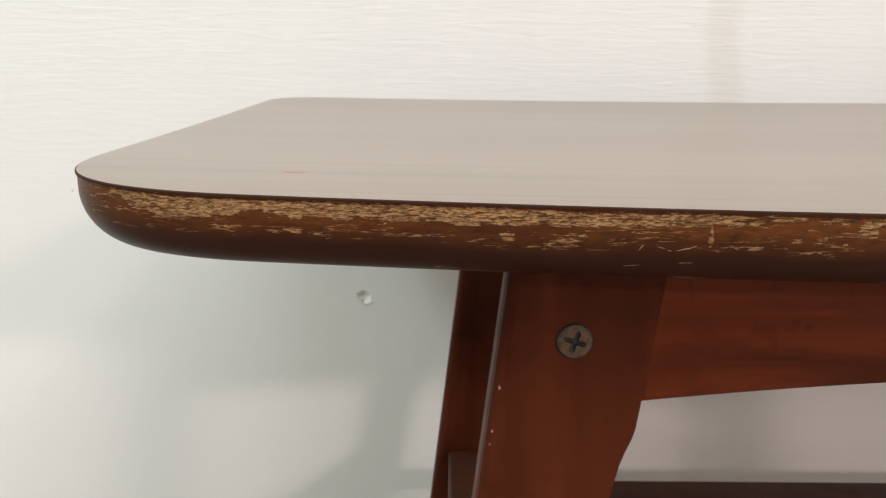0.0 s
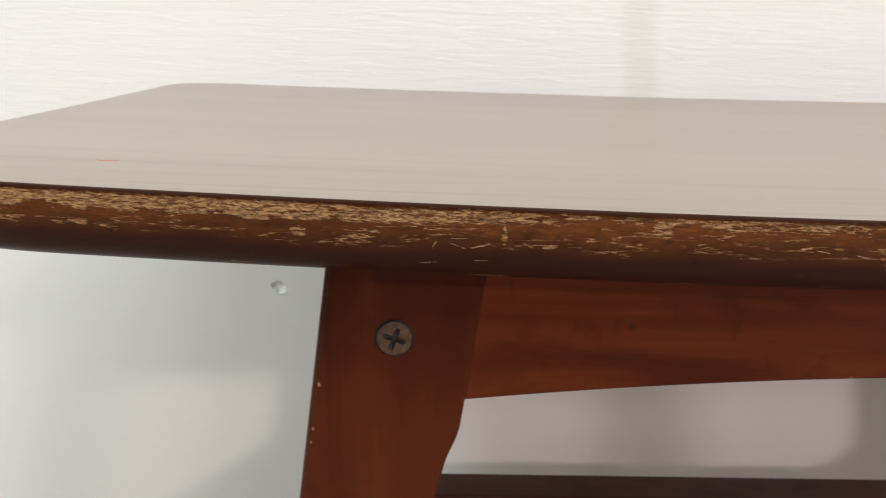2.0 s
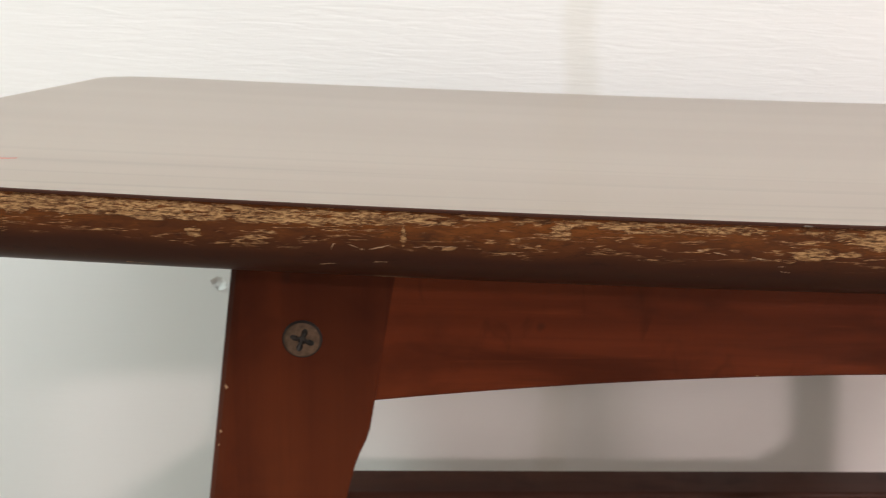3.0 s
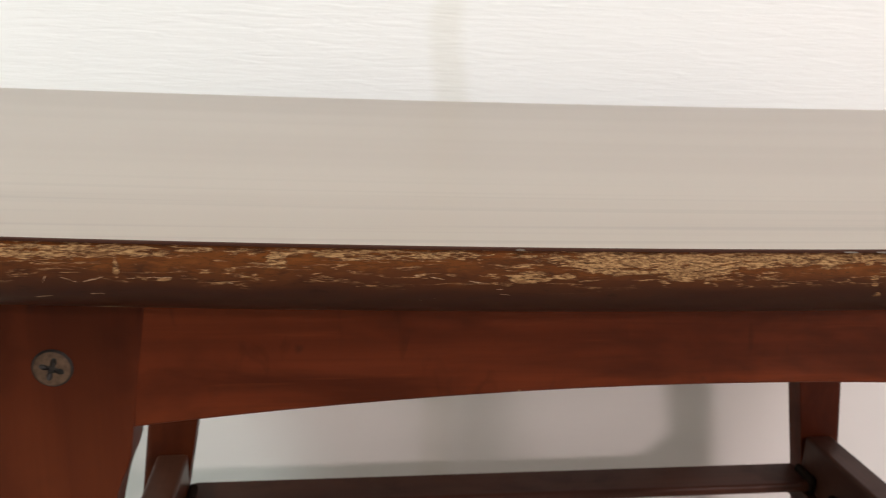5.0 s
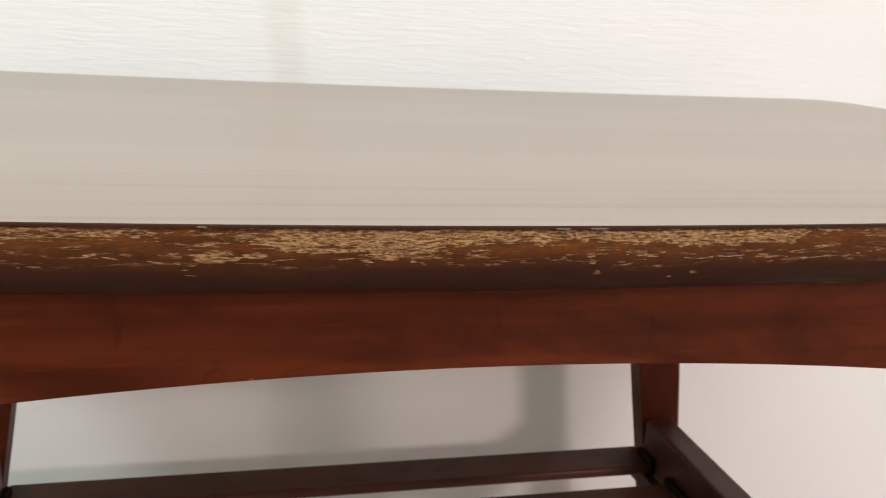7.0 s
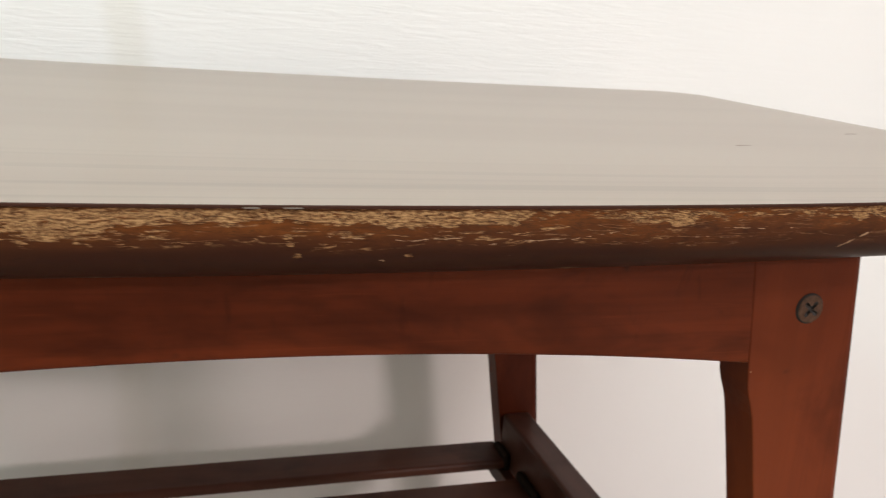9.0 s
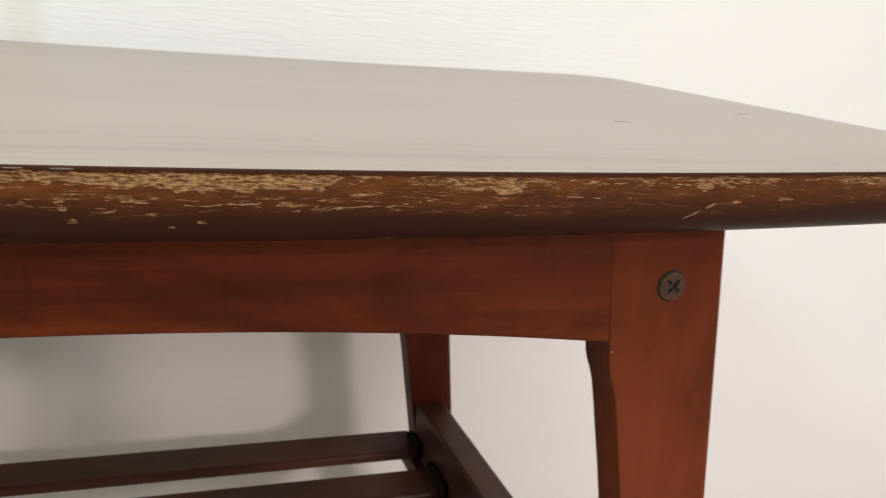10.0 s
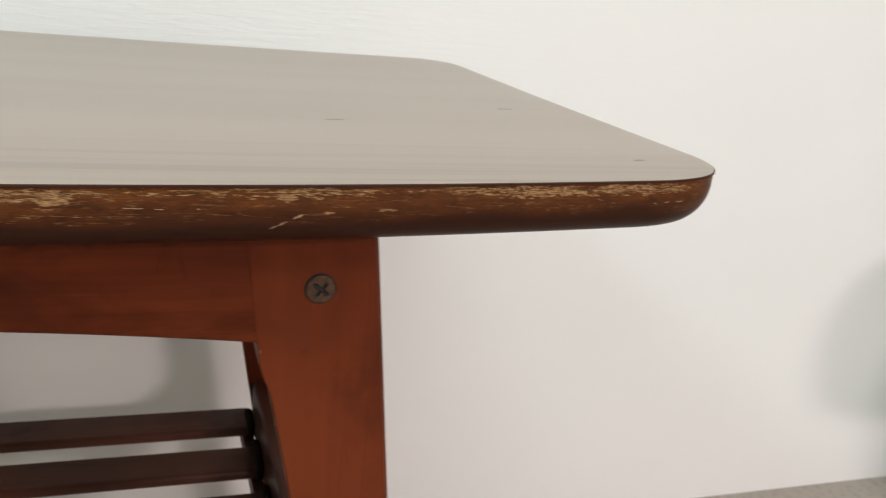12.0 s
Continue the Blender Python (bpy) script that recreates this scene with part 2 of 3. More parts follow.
def thing(name, place, label, category, group=""):
    ob = new(name)
    ob.empty_display_size = 0.05
    ob.matrix_world = pose(*place)
    return tagged(ob, label, category, group)


def box(x0, x1, y0, y1, z0, z1, bevel=0.0, segments=2):
    bm = bmesh.new()
    bmesh.ops.create_cube(bm, size=1)
    bmesh.ops.transform(bm, matrix=Matrix.LocRotScale(((x0 + x1) / 2, (y0 + y1) / 2, (z0 + z1) / 2), None, (x1 - x0, y1 - y0, z1 - z0)), verts=bm.verts)
    if bevel:
        bmesh.ops.bevel(bm, geom=bm.edges[:], offset=bevel, segments=segments, affect="EDGES", profile=0.5)
    return bm


def bar(a, b, width, height, bevel=0.002, segments=2):
    """A straight bar from a to b (centres of its ends), upright section width x height."""
    a, b = Vector(a), Vector(b)
    d = (b - a).normalized()
    side = d.cross(Vector((0, 0, 1))).normalized()
    up = side.cross(d)
    bm = bmesh.new()
    bmesh.ops.create_cube(bm, size=1)
    m = Matrix((side * width, d * (b - a).length, up * height)).transposed().to_4x4()
    m.translation = (a + b) / 2
    bmesh.ops.transform(bm, matrix=m, verts=bm.verts)
    bmesh.ops.recalc_face_normals(bm, faces=bm.faces[:])
    if bevel:
        bmesh.ops.bevel(bm, geom=bm.edges[:], offset=bevel, segments=segments, affect="EDGES", profile=0.5)
    return bm


def board(points, y0, y1, bevel=0.0025, segments=3, rounder=0.0):
    """A board whose outline in x and z is given, from y0 to y1, with rounded edges."""
    bm = bmesh.new()
    front = [bm.verts.new((x, y0, z)) for x, z in points]
    face = bm.faces.new(front)
    out = bmesh.ops.extrude_face_region(bm, geom=[face])
    bmesh.ops.translate(bm, vec=(0, y1 - y0, 0), verts=[v for v in out["geom"] if isinstance(v, bmesh.types.BMVert)])
    bmesh.ops.recalc_face_normals(bm, faces=bm.faces[:])
    rim = [e for e in bm.edges if len({round(v.co.y, 5) for v in e.verts}) == 1]
    worn = [e for e in rim if rounder and all(abs(v.co.x) > 0.2812 + 0.1143 * (0.5494 - v.co.z) - 1e-4 for v in e.verts)]
    sharp = [e for e in rim if e not in worn]
    if worn:
        bmesh.ops.bevel(bm, geom=worn, offset=rounder, segments=segments, affect="EDGES", profile=0.5)
        sharp = [e for e in sharp if e.is_valid]
    if bevel:
        bmesh.ops.bevel(bm, geom=sharp, offset=bevel, segments=segments, affect="EDGES", profile=0.5)
    return bm


# ---- the room ----
WEST, EAST, SOUTH, NORTH = -2.6, 4.2, -5.6, 0.508
DENT = (-0.3844, 0.3836)


def papered_wall():
    """The wall behind the table, with a real dent where the plaster is knocked in."""
    def lines(lo, hi, at):
        near = [at + k * 0.0006 for k in range(-20, 21)]
        return sorted([lo, hi] + near + [lo + (hi - lo) * k / 8 for k in range(1, 8) if abs(lo + (hi - lo) * k / 8 - at) > 0.05])
    xs, zs = lines(WEST, EAST, DENT[0]), lines(0.0, CEILING, DENT[1])
    bm = bmesh.new()
    grid = []
    for z in zs:
        row = []
        for x in xs:
            u, v = (x - DENT[0]) / 0.0066, (z - DENT[1]) / 0.0062
            u += 0.45 * v + 0.35 * noise.noise((x * 300, 2.0, z * 300))
            v += 0.35 * noise.noise((x * 300, 7.0, z * 300))
            r = math.hypot(u, v)
            deep = 0.0042 * max(0, 1 - r ** 2) ** 0.6 if r < 1 else 0
            lip = 0.0013 * math.exp(-((r - 1.15) / 0.22) ** 2) * max(0, -v / max(r, 0.1))
            fade = max(0.0, 1 - (math.hypot((x - DENT[0]) / 0.0112, (z - DENT[1]) / 0.0112)) ** 4)
            row.append(bm.verts.new((x, NORTH + (deep - lip) * fade, z)))
        grid.append(row)
    for r0, r1 in zip(grid, grid[1:]):
        for i in range(len(r0) - 1):
            bm.faces.new((r0[i], r0[i + 1], r1[i + 1], r1[i]))
    back = [bm.verts.new((x, NORTH + 0.12, z)) for x, z in ((WEST, 0), (EAST, 0), (EAST, CEILING), (WEST, CEILING))]
    bm.faces.new(back[::-1])
    return bm


def wall_with_opening():
    """The west wall: four blocks round the added window."""
    y0, y1, z0, z1 = FILL_WINDOW
    bm = bmesh.new()
    for a, b, lo, hi in ((SOUTH, y0, 0, CEILING), (y1, NORTH + 0.12, 0, CEILING), (y0, y1, 0, z0), (y0, y1, z1, CEILING)):
        block = bmesh.ops.create_cube(bm, size=1)["verts"]
        bmesh.ops.transform(bm, matrix=Matrix.LocRotScale((WEST - 0.06, (a + b) / 2, (lo + hi) / 2), None, (0.12, b - a, hi - lo)), verts=block)
    return bm


tagged(mesh_object("wall_north", papered_wall(), WALL, True), "off-white wallpapered wall with fine ripples and a small dent", "wall", kind="structure")
tagged(mesh_object("wall_south", box(WEST - 0.12, EAST + 0.12, SOUTH - 0.12, SOUTH, 0, CEILING), PAINT), "plain pale painted wall", "wall", kind="structure")
tagged(mesh_object("wall_west", wall_with_opening(), PAINT), "plain pale painted wall with an added window opening", "wall", kind="structure")
# unseen window, added to hold the fill light
window = tagged(new("fill_window_1"), "unseen white framed window, added for fill light", "window", kind="structure")
for name, y0, y1, z0, z1 in (("frame", FILL_WINDOW[0], FILL_WINDOW[0] + 0.04, FILL_WINDOW[2], FILL_WINDOW[3]), ("frame", FILL_WINDOW[1] - 0.04, FILL_WINDOW[1], FILL_WINDOW[2], FILL_WINDOW[3]),
                             ("frame", FILL_WINDOW[0] + 0.04, FILL_WINDOW[1] - 0.04, FILL_WINDOW[3] - 0.04, FILL_WINDOW[3]), ("sill", FILL_WINDOW[0] + 0.04, FILL_WINDOW[1] - 0.04, FILL_WINDOW[2], FILL_WINDOW[2] + 0.04)):
    part(name, box(WEST - 0.116, WEST - 0.070, y0, y1, z0, z1, 0.003), METAL, window)
tagged(mesh_object("wall_east", box(EAST, EAST + 0.12, SOUTH, NORTH + 0.12, 0, CEILING), PAINT), "plain pale painted wall", "wall", kind="structure")
tagged(mesh_object("floor", box(WEST - 0.12, EAST + 0.12, SOUTH - 0.12, NORTH + 0.12, -0.1, 0), FLOOR), "grey vinyl floor", "floor", kind="structure")
tagged(mesh_object("ceiling", box(WEST - 0.12, EAST + 0.12, SOUTH - 0.12, NORTH + 0.12, CEILING, CEILING + 0.1), CEIL), "plain pale grey ceiling", "ceiling", kind="structure")

for x, y, sx, sy, watts, colour, turn in LAMPS:
    fixture = thing("ceiling_light", (x, y, CEILING, 0, 0, turn), "white enamelled ceiling light with a lit diffuser", "lamp", "ceiling lights")
    part("housing", box(-sx / 2 - 0.02, sx / 2 + 0.02, -sy / 2 - 0.02, sy / 2 + 0.02, -0.05, 0, 0.004), METAL, fixture)
    part("diffuser", box(-sx / 2, sx / 2, -sy / 2, sy / 2, -0.07, -0.05, 0.006), glow_material("lit diffuser", colour, 3.0), fixture, "glowing white diffuser")

# ---- the table ----
TOP, SAG = 0.5792, 0.0244
THICK = 0.0264


def lift(x):
    """The old top has sunk a little in the middle."""
    return SAG * x ** 2


def near_edge(x):
    return -0.0488 + 0.1131 * x ** 2


def far_edge(x):
    return 0.4391 - 0.123 * x ** 2


def right_side(y):
    return 0.4441 - 0.0114 * (y - 0.1987) + 0.0497 * (y - 0.1987) ** 2


def left_side(y):
    return -right_side(y)


def arc(corner, a, b, n=14):
    """A rounded corner from a to b, drawn in to the corner point."""
    c, a, b = Vector(corner), Vector(a), Vector(b)
    out = []
    for k in range(n + 1):
        t = k / n
        out.append(tuple((1 - t) ** 2 * a + 2 * t * (1 - t) * c + t * t * b))
    return out


def outline(step=0.0007):
    """The top's outline, going round from the near left corner."""
    near, front, near_r, front_r, back, r = 0.078, 0.050, 0.052, 0.022, 0.046, 0.046
    lx, rx = left_side(0), right_side(0)
    pts = arc((lx, near_edge(lx)), (left_side(front), front), (lx + near, near_edge(lx + near)), 30)
    n = int((rx - lx - near - near_r) / step)
    pts += [(x, near_edge(x)) for x in np.linspace(lx + near, rx - near_r, n)[1:-1]]
    pts += arc((rx, near_edge(rx)), (rx - near_r, near_edge(rx - near_r)), (right_side(front_r), front_r), 30)
    deep = far_edge(right_side(0.41))
    fl, fr = left_side(deep), right_side(deep)
    pts += [(right_side(y), y) for y in np.linspace(front_r, deep - back, 24)[1:-1]]
    pts += arc((fr, far_edge(fr)), (right_side(deep - back), deep - back), (fr - r, far_edge(fr - r)), 16)
    pts += [(x, far_edge(x)) for x in np.linspace(fr - r, fl + r, 60)[1:-1]]
    pts += arc((fl, far_edge(fl)), (fl + r, far_edge(fl + r)), (left_side(deep - back), deep - back), 16)
    pts += [(left_side(y), y) for y in np.linspace(deep - back, front, 24)[1:-1]]
    return pts


def inset_loops(pts):
    """Inward unit normals of a closed outline that runs counter-clockwise."""
    p = np.array(pts)
    d = np.roll(p, -1, 0) - np.roll(p, 1, 0)
    d /= np.linalg.norm(d, axis=1)[:, None]
    return np.stack([-d[:, 1], d[:, 0]], 1)


def skin(pts, normals, profile, close_bottom=False):
    """Rings of the outline, drawn in by the profile's inset and lowered by its drop."""
    verts, faces, count = [], [], len(pts)
    for inset, drop in profile:
        for (x, y), (nx, ny) in zip(pts, normals):
            px, py = x + nx * inset, y + ny * inset
            verts.append((px, py, TOP + lift(px) - drop))
    for k in range(len(profile) - 1):
        for i in range(count):
            j = (i + 1) % count
            faces.append((k * count + i, (k + 1) * count + i, (k + 1) * count + j, k * count + j))
    if close_bottom:
        faces.append(tuple(range((len(profile) - 1) * count, len(profile) * count))[::-1])
    return verts, faces


def from_lists(name, verts, faces, materials, parent, label="", smooth=True):
    me = bpy.data.meshes.new(name)
    me.from_pydata(verts, [], faces)
    me.update()
    if smooth:
        me.polygons.foreach_set("use_smooth", [True] * len(me.polygons))
    for m in materials:
        me.materials.append(m)
    ob = new(name, me)
    ob.parent = parent
    return tagged(ob, label)


table = thing("wooden_table", (0, 0, 0), "low reddish-brown wooden table with worn edges and a slatted shelf", "table")

RIM = outline()
INWARD = inset_loops(RIM)


def rim_profile(n=46):
    """The moulded edge: upright above, rolled under below."""
    out = [(0.0008, 0.0008)]
    upright, roll = 0.0065, 0.0185
    for k in range(1, n + 1):
        t = k / n
        drop = 0.0008 + (THICK - 0.0008) * math.sin(t * math.pi / 2) ** 0.92
        u = max(0.0, (drop - upright) / (THICK - upright))
        out.append((0.0006 + roll * (1 - math.sqrt(max(0.0, 1 - u * u))), drop))
    return out


# worn stretches along the near edge: x, depth of the rubbed zone in mm, how dense
WORN = ((-0.425, 1, 0.0), (-0.416, 4, 0.7), (-0.407, 8.4, 0.80), (-0.393, 9.6, 0.82), (-0.381, 8.4, 0.82), (-0.366, 6.2, 0.84), (-0.344, 7.2, 0.86), (-0.318, 6.8, 0.86),
        (-0.290, 7.6, 0.88), (-0.272, 6.0, 0.80), (-0.246, 7.0, 0.76), (-0.222, 5.9, 0.74), (-0.200, 4.6, 0.60), (-0.176, 3.8, 0.62), (-0.150, 5.6, 0.74),
        (-0.117, 4.2, 0.80), (-0.105, 3.2, 0.50), (-0.090, 5.0, 0.70), (-0.072, 8.9, 0.93), (-0.042, 10.4, 0.93), (-0.025, 7.0, 0.90), (0.013, 5.0, 0.88), (0.053, 7.2, 0.90),
        (0.094, 6.0, 0.88), (0.110, 3.4, 0.60), (0.137, 6.4, 0.76), (0.158, 6.4, 0.74), (0.185, 4.6, 0.58), (0.236, 6.0, 0.66), (0.290, 4.2, 0.62), (0.330, 7.0, 0.84), (0.412, 6.0, 0.72), (0.436, 2, 0.0))
# single chips: x, drop, half length, half height (mm for the last three)
CHIPS = ((-0.3523, 11.2, 3.4, 0.9), (-0.2846, 10.8, 2.6, 1.9), (-0.3771, 11.0, 1.2, 0.5), (-0.2520, 5.6, 3.0, 1.2), (-0.2664, 5.6, 6.0, 1.3), (-0.2217, 8.8, 0.8, 3.0),
         (-0.2078, 12.0, 2.4, 0.8), (-0.1740, 5.2, 3.0, 2.6), (-0.1808, 10.2, 0.8, 0.8), (-0.1470, 13.5, 4.0, 0.5), (-0.0967, 9.8, 7.5, 2.0), (-0.0850, 9.4, 3.5, 0.9),
         (-0.0458, 9.4, 4.5, 1.8), (0.0200, 9.8, 1.4, 1.2), (0.0205, 12.0, 1.6, 0.7), (0.0230, 16.4, 1.5, 0.9), (0.0400, 9.8, 6.0, 0.5), (0.0580, 16.6, 1.6, 0.9),
         (0.1050, 7.5, 4.0, 0.6), (0.1545, 6.0, 5.0, 1.6), (0.2330, 5.2, 4.5, 1.4), (0.2494, 11.4, 2.2, 0.8), (0.2717, 10.5, 4.0, 0.9), (0.1457, 11.8, 2.0, 0.6))


def wear_at(x, y, drop):
    """How far the varnish is rubbed through: patchy at the top, and at single chips."""
    mm = drop * 1000
    for (x0, d0, k0), (x1, d1, k1) in zip(WORN, WORN[1:]):
        if x0 <= x <= x1:
            t = (x - x0) / (x1 - x0)
            depth, dense = d0 + (d1 - d0) * t, k0 + (k1 - k0) * t
            break
    else:
        depth, dense = 2.0, 0.2
    if y > 0.10:
        depth, dense = 4.0, 0.45
    wander = noise.noise((x * 120, y * 120, 3.1)) * 1.1 + noise.noise((x * 420, y * 420, 8.7)) * 0.9
    patch = 1 + 0.34 * noise.noise((x * 95, y * 95, mm * 0.30)) * (1.8 - 1.6 * dense)
    edge = (depth + wander - mm) / 0.9
    body = min(1.0, dense * patch * 1.06) * min(1.0, max(0.0, edge * 0.5 + 0.5)) * min(1.0, max(0.0, (mm - 0.5) / 0.9))
    spots = 0.0
    if y < 0.10:
        ragged = 0.5 * noise.noise((x * 500, mm * 0.9, 1.7))
        for cx, cd, rx, rs in CHIPS:
            u = (x - cx) * 1000
            if abs(u) < rx * 1.5:
                q = (u / rx) ** 2 + ((mm - cd) / rs) ** 2 + ragged
                spots = max(spots, min(0.95, 1.45 - 0.8 * q))
    stray = max(0.0, noise.noise((x * 170, y * 170, mm * 0.45 + 5.0)) - 0.46) * 1.4 if mm < 14 else 0.0
    return max(body, spots, stray)


def add_wear(ob, count, profile):
    """Stores on the edge how far it is worn through and how near its top it lies."""
    me = ob.data
    wear = me.attributes.new("wear", "FLOAT", "POINT")
    near_top = me.attributes.new("near_top", "FLOAT", "POINT")
    w, r = [], []
    for k, (inset, drop) in enumerate(profile):
        for i in range(count):
            x, y, z = me.vertices[k * count + i].co
            amount = wear_at(x, y, drop)
            w.append(0.02 + 0.70 * amount)
            soft = noise.noise((x * 30, y * 30, drop * 160 + 2.0)) * 0.25
            # 1 near the top, falling to 0 towards the bottom
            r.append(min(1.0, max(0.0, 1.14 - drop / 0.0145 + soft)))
    wear.data.foreach_set("value", w)
    near_top.data.foreach_set("value", r)


tabletop = new("tabletop")
tabletop.parent = table
PROFILE = rim_profile()
verts, faces = skin(RIM, INWARD, PROFILE)
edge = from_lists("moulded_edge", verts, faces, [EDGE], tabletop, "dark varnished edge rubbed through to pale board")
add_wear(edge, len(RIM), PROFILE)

under = [(PROFILE[-1][0], THICK), (PROFILE[-1][0] + 0.004, THICK)]
verts, faces = skin(RIM[::6], INWARD[::6], under, close_bottom=True)
from_lists("underside", verts, faces, [UNDERSIDE], tabletop, "", False)


def laminate_sheet():
    """The thin printed sheet, cut as strips so that it follows the sunken top."""
    verts, faces = skin(RIM, INWARD, [(0.0006, 0.0), (0.0, 0.0003), (0.0, 0.0010), (0.003, 0.0010)])
    count, rows = len(RIM), 40
    bm = bmesh.new()
    ring = [bm.verts.new(v) for v in verts]
    for f in faces:
        face = bm.faces.new([ring[i] for i in f])
        face.material_index = 1
    # upper skin: each cut across the table is filled between its near and far rim
    top_ring = ring[:count]
    fill = bm.faces.new(top_ring)
    fill.material_index = 0
    bm.normal_update()
    for x in np.linspace(-0.43, 0.43, rows):
        geom = [f for f in bm.faces if f.material_index == 0]
        geom += list({e for f in geom for e in f.edges}) + list({v for f in geom for v in f.verts})
        bmesh.ops.bisect_plane(bm, geom=geom, plane_co=(x, 0, 0), plane_no=(1, 0, 0), dist=1e-6)
    for f in bm.faces:
        if f.normal.z < 0 and f.material_index == 0:
            f.normal_flip()
    return bm


sheet = part("laminate_sheet", laminate_sheet(), [LAMINATE, LAMINATE_EDGE], tabletop, "glossy grey-brown wood-print laminate sheet")


def leg_points(side):
    """Outline of a splayed leg: wide at the head, with a curved knee where the apron meets it."""
    top = 0.5550
    out = [(0.2812 + 0.1143 * (0.5494 - z), z) for z in (0.0, 0.20, top)]
    inn = [(0.2220, top), (0.2266, 0.5215), (0.2290, 0.5010), (0.2296, 0.4980), (0.2304, 0.4920), (0.2312, 0.4865), (0.2325, 0.4820), (0.2348, 0.4765),
           (0.2365, 0.4715), (0.2380, 0.4650), (0.2395, 0.4580), (0.2460, 0.4270), (0.2645, 0.3340), (0.2710, 0.2940), (0.2768, 0.2600), (0.3190, 0.0)]
    pts = [(side * x, z) for x, z in out + inn]
    return pts if side > 0 else pts[::-1]


FRAMES = ((0.0, 0.022, -1), (0.3733, 0.3953, 1))


def apron_points():
    """The rail under the top, hollowed along its lower edge."""
    xs = np.linspace(-0.2300, 0.2300, 41)
    low = [(x, 0.4977 + 0.0127 * (1 - (x / 0.23) ** 2)) for x in xs]
    return low + [(0.230, 0.5535), (-0.230, 0.5535)]


def screw_head():
    """A wide flat screw head with a cross cut into it, facing -y."""
    bm = bmesh.new()
    rings = ((0.0, -0.0014), (0.0028, -0.0014), (0.0055, -0.00130), (0.0064, -0.0010), (0.0071, -0.0002), (0.0071, 0.002))
    n = 48
    loops = []
    for r, y in rings[1:]:
        loops.append([])
        for k in range(n):
            a = 2 * math.pi * k / n
            yy, rr = y, r
            if r < 0.003:
                slot = max(abs(math.cos(2 * a)) - 0.55, 0) / 0.45
                rr = 0.0016 + 0.0029 * slot ** 0.8
            loops[-1].append(bm.verts.new((rr * math.cos(a), yy, rr * math.sin(a))))
    deep = [bm.verts.new((v.co.x * 0.55, -0.0002, v.co.z * 0.55)) for v in loops[0]]
    bm.faces.new(deep)
    chain = [deep] + loops
    for a, b in zip(chain, chain[1:]):
        for k in range(n):
            j = (k + 1) % n
            f = bm.faces.new((a[k], a[j], b[j], b[k]))
            # the outer rim takes the recess black too, as painted contact shade
            f.material_index = 1 if a is deep or b is loops[-2] or b is loops[-1] else 0
    bm.faces.ensure_lookup_table()
    bm.faces[0].material_index = 1
    bmesh.ops.recalc_face_normals(bm, faces=bm.faces[:])
    return bm


RECESS = plain_paint("dark screw recess and contact ring", (0.012, 0.010, 0.008), 0.6)
for y0, y1, facing in FRAMES:
    part("apron", board(apron_points(), y0 + 0.0004, y1 - 0.001, 0.0016, 3), RED_X, table, "reddish stained rail with a hollowed lower edge")
    for side in (-1, 1):
        leg = part("leg", board(leg_points(side), y0, y1, 0.0008, 3, 0.0050), DARK_Z if side < 0 else RED_Z, table,
                   "splayed dark red-brown leg with a curved knee" if side < 0 else "splayed reddish-brown leg with a curved knee")
        screw = part("screw", screw_head(), [SCREW_DULL if side < 0 else SCREW_BROWN, RECESS], leg,
                     "dull grey cross-head screw" if side < 0 else "browned cross-head screw")
        turn = 0 if facing < 0 else 180
        screw.matrix_world = pose(side * 0.256, y0 if facing < 0 else y1, 0.5222 if side < 0 else 0.5232, 0, 0, turn) @ pose(0, 0, 0, 0, 18 if side < 0 else 40, 0)

RAIL_TOP, SLAT_TOP = 0.2880, 0.2550
for side in (-1, 1):
    x, z = side * 0.2886, RAIL_TOP - 0.0225
    part("shelf_rail", bar((x, 0.0225, z), (x, 0.3730, z), 0.0255, 0.045, 0.003, 3), SHELF_Y, table, "dark brown side rail of the shelf")
    x, z = side * 0.2705, SLAT_TOP - 0.0165
    part("shelf_ledge", bar((x, 0.026, z), (x, 0.372, z), 0.0100, 0.014, 0.001), SHELF_Y, table)
for k in range(6):
    y = 0.3650 - 0.0688 * k
    slat = part("slat", bar((-0.2748, y, SLAT_TOP - 0.0045), (0.2748, y, SLAT_TOP - 0.0045), 0.0400, 0.009, 0.0034, 4), SHELF_X, table)
    for side in (-1, 1):
        # added black block stands in for the darkness at each slat end
        part("end_block", box(min(side * 0.2690, side * 0.2757), max(side * 0.2690, side * 0.2757), max(0.023, y - 0.0215), min(0.3725, y + 0.0215), SLAT_TOP - 0.0110, SLAT_TOP + 0.0060, 0.0028, 3), END_BLACK, slat, "added dark block for the blackness at the slat end")


# ---- marks on the table ----
def stroke(points, width, up):
    """A thin raised line through points (x, y), lying at height up over the top."""
    bm = bmesh.new()
    rows = []
    for k, (x, y) in enumerate(points):
        a, b = points[max(0, k - 1)], points[min(len(points) - 1, k + 1)]
        d = Vector((b[0] - a[0], b[1] - a[1])).normalized()
        w = width * (0.35 + 0.65 * math.sin(math.pi * (k + 0.5) / len(points)))
        z = TOP + lift(x)
        rows.append([bm.verts.new((x - d.y * w * q, y + d.x * w * q, z + h)) for q, h in ((-0.5, 0.0), (-0.3, up), (0.3, up), (0.5, 0.0))])
    for r0, r1 in zip(rows, rows[1:]):
        for i in range(3):
            bm.faces.new((r0[i], r1[i], r1[i + 1], r0[i + 1]))
    bmesh.ops.recalc_face_normals(bm, faces=bm.faces[:])
    return bm


